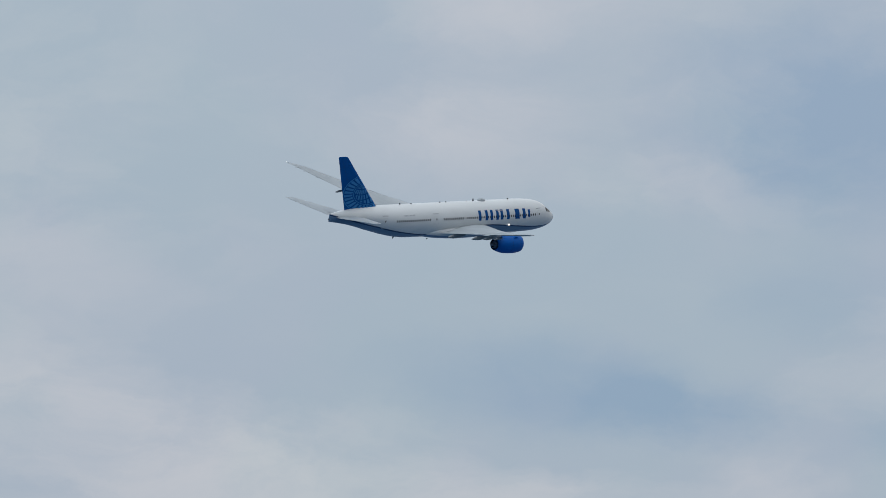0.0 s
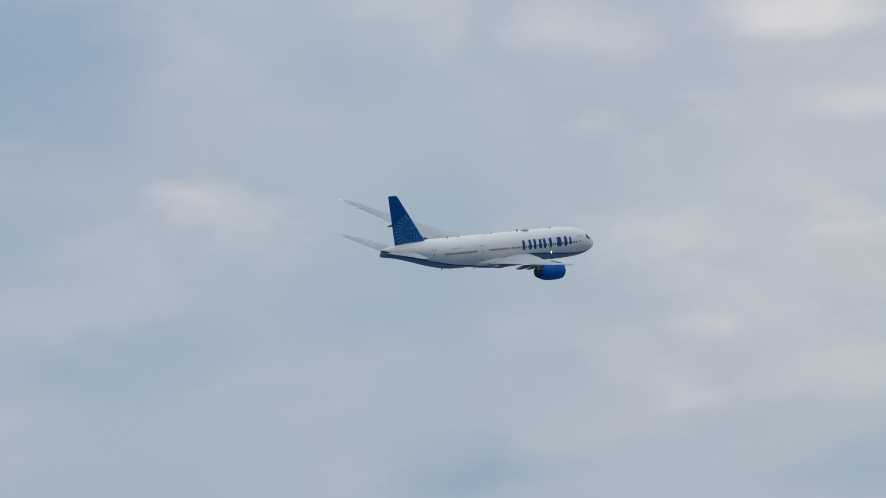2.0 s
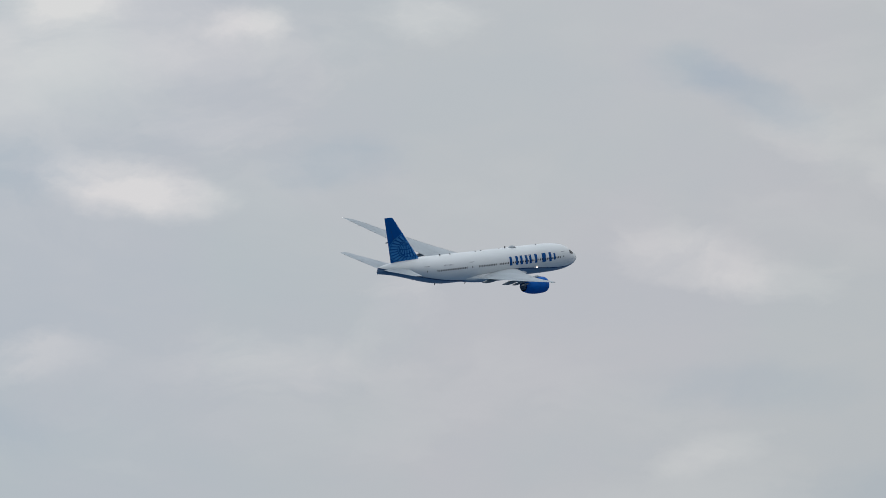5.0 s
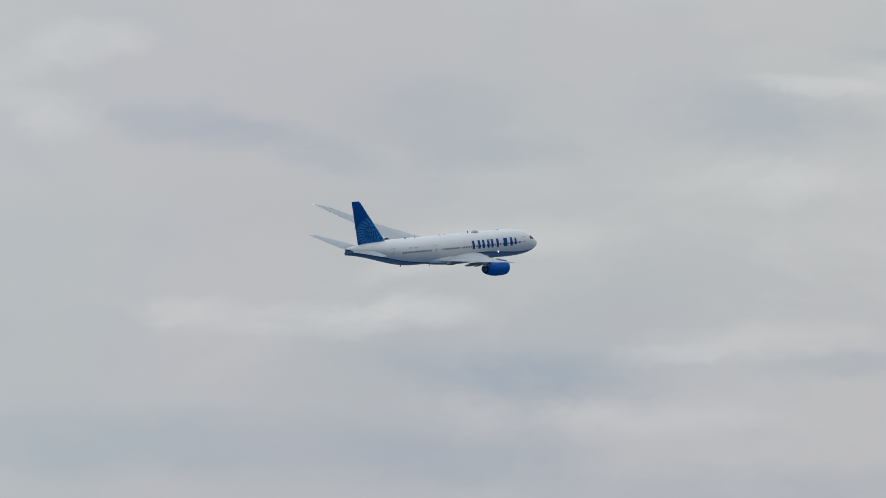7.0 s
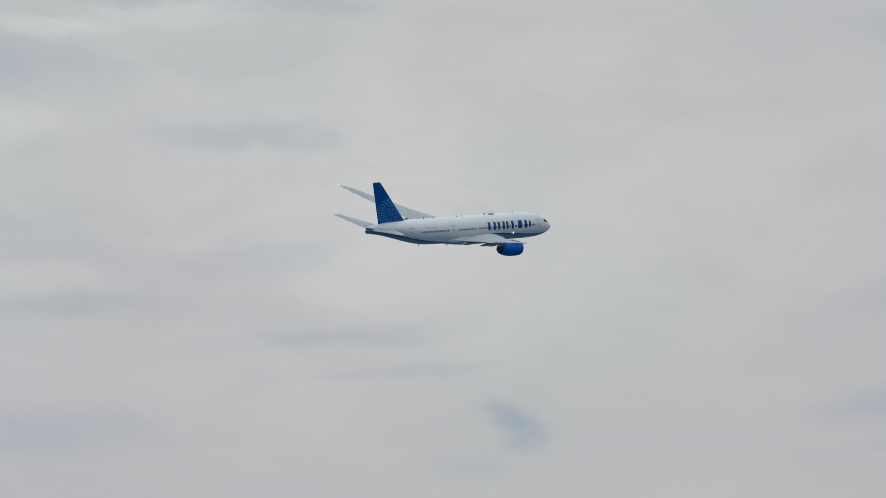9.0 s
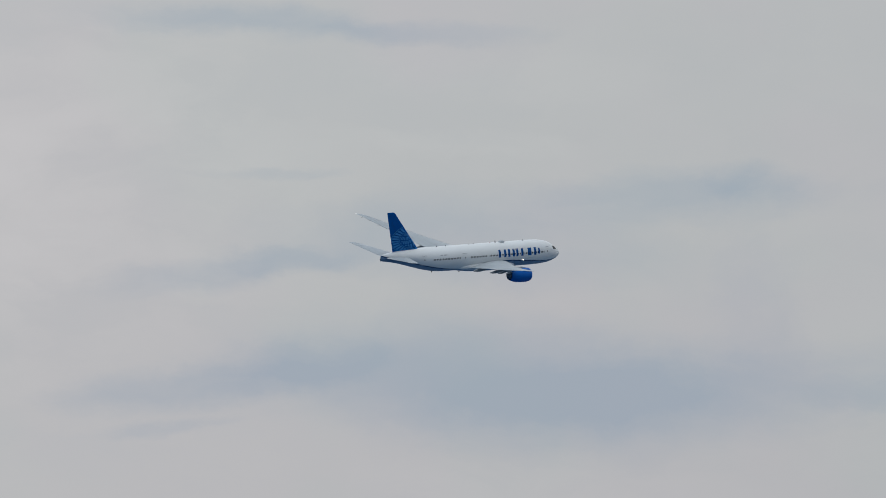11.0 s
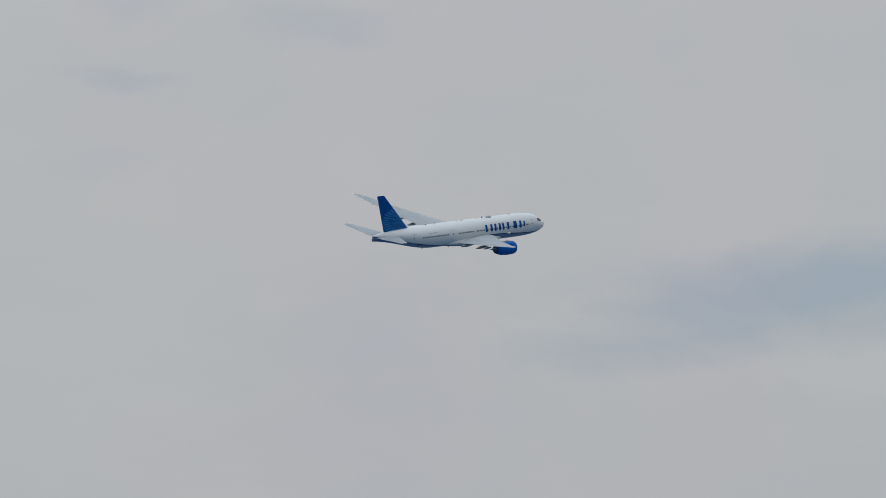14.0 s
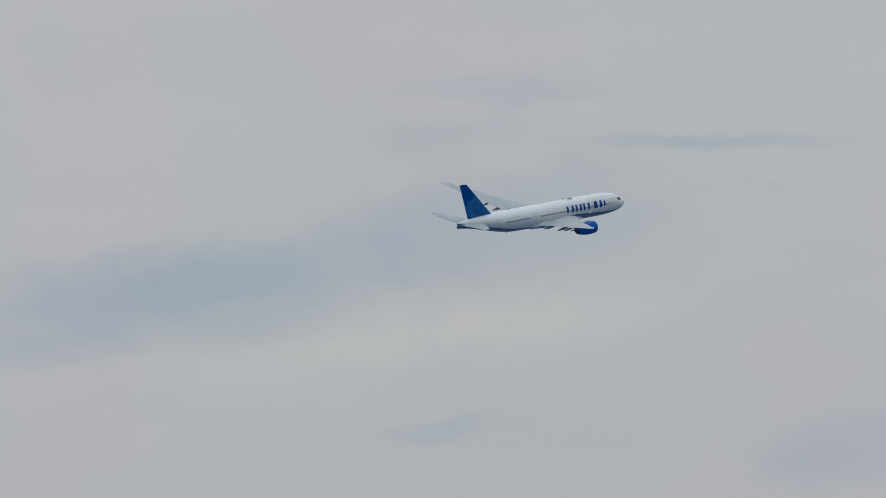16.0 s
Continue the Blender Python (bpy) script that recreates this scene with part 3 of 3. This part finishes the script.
def build_fin(plane):
    fin = part("fin", blade(FIN, 26, upright=True), FIN_BLUE, plane, "deep blue tail fin with a light blue globe lattice")
    # rudder outline
    bm = bmesh.new()
    for side in (-1, 1):
        rows = []
        for i in range(25):
            z = 3.0 + 9.2 * i / 24
            lead, chord = line_keys(FIN, z)[:2]
            rows.append([bm.verts.new(fin_side(z, lead + chord * c, side, 0.035)) for c in (0.69, 0.70)])
        for r, q in zip(rows, rows[1:]):
            bm.faces.new((r[0], r[1], q[1], q[0]))
    part("rudder_hinge_line", bm, NAVY, fin)
    # globe lattice: rings of panes round a point behind the leading edge, closed by thin arcs
    ca, cz, wide, tall = 53.4, 5.7, 3.9, 2.15
    # centre, half axes, inner and outer share, pitch in degrees, share of the pitch that a pane fills
    rings = [(ca, cz, wide, tall, *row) for row in ((0.98, 1.03, 3.0, 1.0), (1.09, 1.62, 12.0, 0.64), (1.67, 1.73, 3.0, 1.0))]
    # inside the middle arc, meridians that fan out from a pole on the leading edge
    rings += [(55.4, 8.4, 1.5, 1.0, k + 0.1, k + 0.92, 8.0, 0.62) for k in range(1, 6)]
    for side in (-1, 1):
        bm = bmesh.new()
        for oa, oz, ra, rz, e0, e1, pitch, share in rings:
            for k in range(round(360 / pitch)):
                for h, g in ((h, g) for h in range(5) for g in range(2)):
                    q0, q1 = e0 + (e1 - e0) * h / 5, e0 + (e1 - e0) * (h + 1) / 5
                    t0, t1 = (radians((k + share * n / 2) * pitch) for n in (g, g + 1))
                    corners = [(oa + ra * q * math.cos(t), oz + rz * q * math.sin(t)) for q, t in ((q0, t0), (q0, t1), (q1, t1), (q1, t0))]
                    if oa != ca and any(math.hypot((a - ca) / wide, (z - cz) / tall) > 0.94 for a, z in corners):
                        continue
                    if all(fin_holds(z, a) for a, z in corners):
                        bm.faces.new([bm.verts.new(fin_side(z, a, side, 0.05)) for a, z in corners])
        part("globe_lattice", bm, SKY_BLUE, fin, "light blue lattice of curved panes on the fin")
    return fin


STAB = [(0.6, 53.6, 8.0, 1.05, 0.10, -3.0), (1.9, 54.6, 7.1, 1.2, 0.10, -3.0), (10.55, 60.45, 2.6, 2.48, 0.085, -3.0), (10.98, 60.9, 2.2, 2.55, 0.06, -3.0), (11.15, 61.5, 1.55, 2.58, 0.03, -3.0)]


def build_stabilizer(plane, side, word):
    stab = part("horizontal_stabilizer", blade(STAB, 18, side=side), WING_GREY, plane, "light grey " + word + " horizontal stabilizer")
    bm = bmesh.new()
    rows = []
    for i in range(9):
        s = 2.2 + 8.0 * i / 8
        lead, chord, height, thick, trim = line_keys(STAB, s)
        row = []
        for k in range(4):
            c = 0.69 + 0.30 * k / 3
            row.append(bm.verts.new((st(lead + chord * c), side * s, height + (0.02 * math.sin(math.pi * c) + foil_half(c, thick)) * chord + 0.02 - math.tan(radians(trim)) * (c - 0.3) * chord)))
        rows.append(row)
    for r, q in zip(rows, rows[1:]):
        for k in range(3):
            bm.faces.new((r[k], r[k + 1], q[k + 1], q[k]))
    bmesh.ops.solidify(bm, geom=list(bm.faces), thickness=0.02)
    part("elevator", bm, WING_GREY, stab)
    return stab


def build_titles(plane):
    """Blue lettering of the airline, as plain upright bars of its size and colour."""
    z0, z1 = 0.08, 1.86
    # station of the bar's start, width
    for side in (1, -1):
        for a, w, low, high in ((24.3, 0.78, 0, 1), (22.4, 0.75, 0, 1), (20.95, 0.72, 0, 1), (19.35, 0.72, 0, 1), (18.1, 0.72, 0, 1), (16.35, 0.78, 0, 1),
                                (14.0, 1.25, 0, 1), (11.8, 0.78, 0, 1), (10.3, 0.62, 0.12, 0.88)):
            start = a if side > 0 else 33.5 - a
            part("title_bar", quad_on_hull(start, start - w * side, z0 + (z1 - z0) * low, z0 + (z1 - z0) * high, 0.02, side, steps=2), TITLE_BLUE, plane)
        # bars where a small registration stands
        for a in (44.9, 44.5, 44.1, 43.4, 43.0, 42.6, 42.2):
            part("registration_bar", quad_on_hull(a, a - 0.2, 1.47, 1.71, 0.02, side), LINE, plane)


def build_openings(plane):
    # cabin windows share one mesh a side
    for side in (1, -1):
        shared = None
        runs = ((8.2, 17.9), (18.9, 27.9), (28.7, 34.4), (37.9, 47.4))
        for lo, hi in runs:
            for i in range(int((hi - lo) / 0.533) + 1):
                a = lo + i * 0.533
                if shared is None:
                    bm = bmesh.new()
                    ring = []
                    for k in range(12):
                        t = 2 * math.pi * k / 12
                        ca, sa = math.cos(t), math.sin(t)
                        ring.append((math.copysign(abs(ca) ** 0.7, ca) * 0.145, math.copysign(abs(sa) ** 0.7, sa) * 0.215))
                    origin = hull_point(20.0, side * hull_phi(20.0, 0.66), 0)
                    outer = []
                    for da, dz in ring:
                        outer.append(bm.verts.new(hull_point(20.0 + da, side * hull_phi(20.0, 0.66 + dz), 0.016) - origin))
                    bm.faces.new(outer)
                    bmesh.ops.solidify(bm, geom=list(bm.faces), thickness=0.012)
                    first = part("cabin_window", bm, DARK_GLASS, plane)
                    shared = first.data
                    ob = first
                else:
                    ob = new("cabin_window", shared)
                    ob.parent = plane
                p = hull_point(a, side * hull_phi(a, 0.66), 0)
                ob.location = p
        # doors: thin seams with a small window and a handle bar over them
        for a in (6.9, 18.4, 36.1, 50.0):
            door_w, low, high = 1.07, -0.72, 1.30
            bm = quad_on_hull(a - door_w / 2, a - door_w / 2 + 0.05, low, high, 0.012, side)
            for lo, hi, z0, z1 in ((a + door_w / 2 - 0.05, a + door_w / 2, low, high), (a - door_w / 2, a + door_w / 2, high - 0.05, high),
                                   (a - door_w / 2, a + door_w / 2, low, low + 0.05)):
                add_to(bm, quad_on_hull(lo, hi, z0, z1, 0.012, side))
            door = part("cabin_door_seam", bm, paint_line, plane, "grey seam of a closed cabin door")
            part("door_window", quad_on_hull(a - 0.12, a + 0.12, 0.52, 0.86, 0.02, side), DARK_GLASS, door)
            part("door_gutter", quad_on_hull(a - 0.75, a + 0.75, 1.62, 1.72, 0.03, side), LINE, door)
        # cockpit side and front panes
        for a0, a1, z0, z1 in ((2.12, 2.75, 0.62, 1.16), (2.82, 3.50, 0.74, 1.42), (3.57, 4.2, 0.92, 1.55)):
            part("cockpit_window", quad_on_hull(a0, a1, z0, z1, 0.02, side, steps=3), DARK_GLASS, plane, "dark cockpit window pane")


def build_small_fittings(plane):
    # satellite dome on the crown
    rings = []
    for i in range(13):
        f = i / 12
        r = math.sin(math.pi * min(0.999, max(0.001, f))) ** 0.6
        rings.append([(st(19.7 + 2.3 * f), 0.58 * r * math.cos(math.pi * k / 10), 3.02 + 0.52 * r * math.sin(math.pi * k / 10)) for k in range(11)])
    part("satellite_dome", loft(rings, closed=False, caps=False), WING_GREY, plane, "grey satellite antenna dome on the crown")

    def fin_antenna(a, z, height, chord, rake):
        rings = []
        for f in (0.0, 0.5, 1.0):
            c = chord * (1 - 0.45 * f)
            rings.append([(st(a + rake * f + c * x), y * (1 - 0.4 * f), z + height * f) for x, y in ((0, 0), (0.3, 0.05), (1, 0), (0.3, -0.05))])
        return part("blade_antenna", loft(rings), BLACK, plane)

    for a, h in ((43.4, 0.36), (40.2, 0.24), (32.2, 0.22), (30.5, 0.22), (22.85, 0.50), (13.1, 0.26)):
        fin_antenna(a, 3.06, h, 0.45, 0.22)
    for a, z, h in ((43.9, -2.92, -0.42), (34.3, -3.55, -0.22), (11.0, -3.05, -0.22)):
        fin_antenna(a, z, h, 0.45, 0.22)
    for a, z in ((25.0, 3.12), (30.0, -3.62)):
        bm = bmesh.new()
        bmesh.ops.create_uvsphere(bm, u_segments=12, v_segments=8, radius=0.09)
        bmesh.ops.translate(bm, vec=(st(a), 0, z), verts=bm.verts)
        part("beacon", bm, RED_LAMP, plane, "small red anti-collision beacon")
    for side in (-1, 1):
        bm = bmesh.new()
        bmesh.ops.create_uvsphere(bm, u_segments=14, v_segments=10, radius=0.14)
        bmesh.ops.translate(bm, vec=(st(15.6), side * 3.1, -0.97), verts=bm.verts)
        lamp = part("landing_light", bm, LAMP, plane, "glowing warm white landing light at the wing root")
        part("light_housing", tube([(16.3, 0.05), (15.9, 0.20), (15.6, 0.21), (15.5, 0.19)], 0, side * 2.98, -0.97, 16), WHITE, lamp)
    # tail cone outlet
    bm = tube([(62.6, 0.17), (62.95, 0.15), (62.95, 0.02)], 0, 0, 0.95, 16)
    part("exhaust_outlet", bm, HAZED_METAL, plane)


def build_airliner():
    plane = new("airliner")
    tagged(plane, "white twin-engine passenger jet with blue engines and tail, banking in flight", "airplane")
    keel, crown = (lambda a: math.pi), (lambda a: 0.0)
    edge = lambda a: hull_phi(a, spline(SWOOP, a)[0])
    lower = lambda a: min(math.pi, hull_phi(a, spline(SWOOP, a)[0] - (0.05 + 0.20 * min(1, a / 8.0))))
    skin = hull_band(lambda a: -edge(a), edge, 48)
    part("upper_fuselage", skin, WHITE, plane, "white painted upper fuselage")
    bm = hull_band(edge, lower, 3)
    add_to(bm, hull_band(lambda a: -edge(a), lambda a: -lower(a), 3))
    part("swoop_stripe", bm, NAVY, plane, "dark blue curved stripe along the lower hull")
    belly = hull_band(lower, lambda a: 2 * math.pi - lower(a), 20)
    part("belly", belly, SHADED_GREY, plane, "grey belly with the blue of shade painted in")
    for name, a, mat in (("tail_end_plate", 62.8, SHADED_GREY), ("nose_tip", 0.0, WHITE)):
        bm = bmesh.new()
        bm.faces.new([bm.verts.new(hull_point(a, 2 * math.pi * k / 24)) for k in range(24)])
        part(name, bm, mat, plane)
    # wing-to-body fairing
    halves = {"wing_fairing": (-20, 200, WHITE, "smooth white fairing where the wings meet the hull"),
              "fairing_underside": (200, 340, SHADED_GREY, "grey underside of the wing fairing, blue of shade painted in")}
    for name, (t0, t1, mat, label) in halves.items():
        rings = []
        for i in range(27):
            f = i / 26
            r = math.sin(math.pi * min(0.999, max(0.001, f))) ** 0.42
            rings.append([(st(16.6 + 21.6 * f), (1.2 + 2.42 * r) * math.cos(t), -2.02 + (0.5 + 1.1 * r) * math.sin(t))
                          for t in (radians(t0 + (t1 - t0) * k / 20) for k in range(21))])
        part(name, loft(rings, closed=False, caps=False), mat, plane, label)
    for side, word in ((-1, "starboard"), (1, "port")):
        build_wing(plane, side, word)
        build_engine(plane, side)
        build_stabilizer(plane, side, word)
    build_fin(plane)
    build_titles(plane)
    build_openings(plane)
    build_small_fittings(plane)
    return plane


# ---- a passing insect close to the camera ----
def build_insect():
    fly = new("insect")
    tagged(fly, "tiny grey flying insect with smoky beating wings", "insect")

    def egg(name, size, at, mat):
        bm = bmesh.new()
        bmesh.ops.create_uvsphere(bm, u_segments=12, v_segments=8, radius=1.0)
        bmesh.ops.scale(bm, vec=size, verts=bm.verts)
        bmesh.ops.translate(bm, vec=at, verts=bm.verts)
        return part(name, bm, mat, fly)

    egg("thorax", (0.0020, 0.0017, 0.0017), (0, 0, 0), INSECT)
    egg("abdomen", (0.0026, 0.0016, 0.0016), (0.0044, 0, -0.0006), INSECT)
    egg("head", (0.0012, 0.0014, 0.0013), (-0.0030, 0, 0), INSECT)
    for s in (-1, 1):
        for k, reach in enumerate((0.0138, 0.0096) if s < 0 else (0.0118, 0.0074)):
            bm = bmesh.new()
            ring = [bm.verts.new((0.001 + 1.05 * reach * math.cos(t), s * (0.0014 + 0.0004 * k), 0.0005 + 0.92 * reach * math.sin(t))) for t in
                    (2 * math.pi * n / 24 for n in range(24))]
            bm.faces.new(ring)
            part("insect_wing", bm, INSECT_WING, fly, "smoky wing blurred by its beat")
    return fly


def smoky(name, share, shade):
    """A see-through grey film."""
    m = bpy.data.materials.new(name)
    m.use_nodes = True
    N = Nodes(m.node_tree)
    film = N.add("ShaderNodeMixShader", {0: share, 1: N.add("ShaderNodeBsdfTransparent").outputs[0],
                                         2: N.add("ShaderNodeBsdfDiffuse", {"Color": shade + (1,)}).outputs[0]})
    N.add("ShaderNodeOutputMaterial", {0: film.outputs[0]})
    return m


INSECT = paint("grey_insect_shell", (0.50, 0.52, 0.54), 0.7)
INSECT_WING = smoky("smoky_insect_wing", 0.14, (0.12, 0.13, 0.14))
paint_line = paint("door_seam_grey", (0.55, 0.57, 0.59), 0.5)

build_bounce_sheet()
airliner = build_airliner()
insect = build_insect()


def motions():
    walk(airliner, [
        (0, pose(0.00, 2919.69, 622.20, 20.83, -10.87, 47.72)),
        (0.5, pose(41.10, 2967.92, 627.78, 20.38, -11.11, 46.70)),
        (1, pose(83.40, 3014.83, 633.16, 20.13, -11.57, 45.77)),
        (1.5, pose(126.86, 3060.43, 638.36, 20.07, -12.02, 44.79)),
        (2, pose(171.46, 3104.76, 643.45, 20.12, -12.31, 43.79)),
        (2.5, pose(217.07, 3147.87, 648.47, 20.49, -12.55, 42.78)),
        (3, pose(263.62, 3189.79, 653.45, 20.87, -12.75, 41.82)),
        (3.5, pose(311.05, 3230.53, 658.60, 21.15, -12.77, 40.91)),
        (4, pose(359.32, 3270.12, 664.15, 21.24, -12.78, 40.06)),
        (4.5, pose(408.34, 3308.63, 669.97, 21.16, -12.72, 39.20)),
        (5, pose(458.02, 3346.15, 675.92, 20.96, -12.58, 38.33)),
        (5.5, pose(508.33, 3382.75, 682.02, 20.71, -12.37, 37.46)),
        (6, pose(559.25, 3418.47, 688.30, 20.46, -12.13, 36.59)),
        (6.5, pose(610.74, 3453.37, 694.77, 20.28, -11.89, 35.73)),
        (7, pose(662.86, 3487.53, 701.27, 20.18, -11.68, 34.89)),
        (7.5, pose(715.65, 3521.02, 707.59, 20.10, -11.43, 34.08)),
        (8, pose(769.12, 3553.89, 713.75, 20.19, -11.13, 33.25)),
        (8.5, pose(823.24, 3586.17, 719.75, 20.42, -10.80, 32.47)),
        (9, pose(878.02, 3617.87, 725.67, 20.64, -10.62, 31.63)),
        (9.5, pose(933.42, 3649.02, 731.62, 20.75, -10.59, 30.75)),
        (10, pose(989.42, 3679.66, 737.60, 20.89, -10.60, 29.87)),
        (10.5, pose(1045.99, 3709.78, 743.71, 21.06, -10.64, 28.98)),
        (11, pose(1103.14, 3739.39, 750.07, 21.24, -10.72, 28.08)),
        (11.5, pose(1160.85, 3768.51, 756.68, 21.40, -10.85, 27.15)),
        (12, pose(1219.12, 3797.12, 763.56, 21.51, -11.05, 26.18)),
        (12.5, pose(1277.93, 3825.25, 770.71, 21.57, -11.34, 25.18)),
        (13, pose(1337.23, 3852.91, 778.18, 21.62, -11.75, 24.21)),
        (13.5, pose(1397.04, 3880.04, 785.98, 21.58, -12.19, 23.19)),
        (14, pose(1457.34, 3906.64, 794.14, 21.50, -12.73, 22.03)),
        (14.5, pose(1518.17, 3932.62, 802.92, 21.38, -13.30, 20.91)),
        (15, pose(1579.54, 3957.89, 812.60, 21.14, -13.82, 19.90)),
        (15.5, pose(1641.49, 3982.42, 822.99, 20.90, -14.37, 18.92)),
        (16, pose(1703.99, 4006.19, 833.91, 20.55, -15.00, 17.86)),
    ])
    walk(insect, [
        (0, pose(4.9216, 29.0493, 8.6491, 0, 0, 8)),
        (0.6, pose(2.6654, 29.2198, 8.1365, 0, 0, 8)),
        (1, pose(1.1613, 29.3335, 7.7948, 0, 0, 8)),
        (1.2, pose(0.4093, 29.3904, 7.6240, 0, 0, 8)),
        (1.6, pose(-1.0948, 29.5041, 7.2822, 0, 0, 8)),
        (2.5, pose(-2.2793, 29.5936, 7.2822, 0, 0, 8)),
        (16, pose(-20.0465, 30.9367, 7.2822, 0, 0, 8)),
    ])


motions()
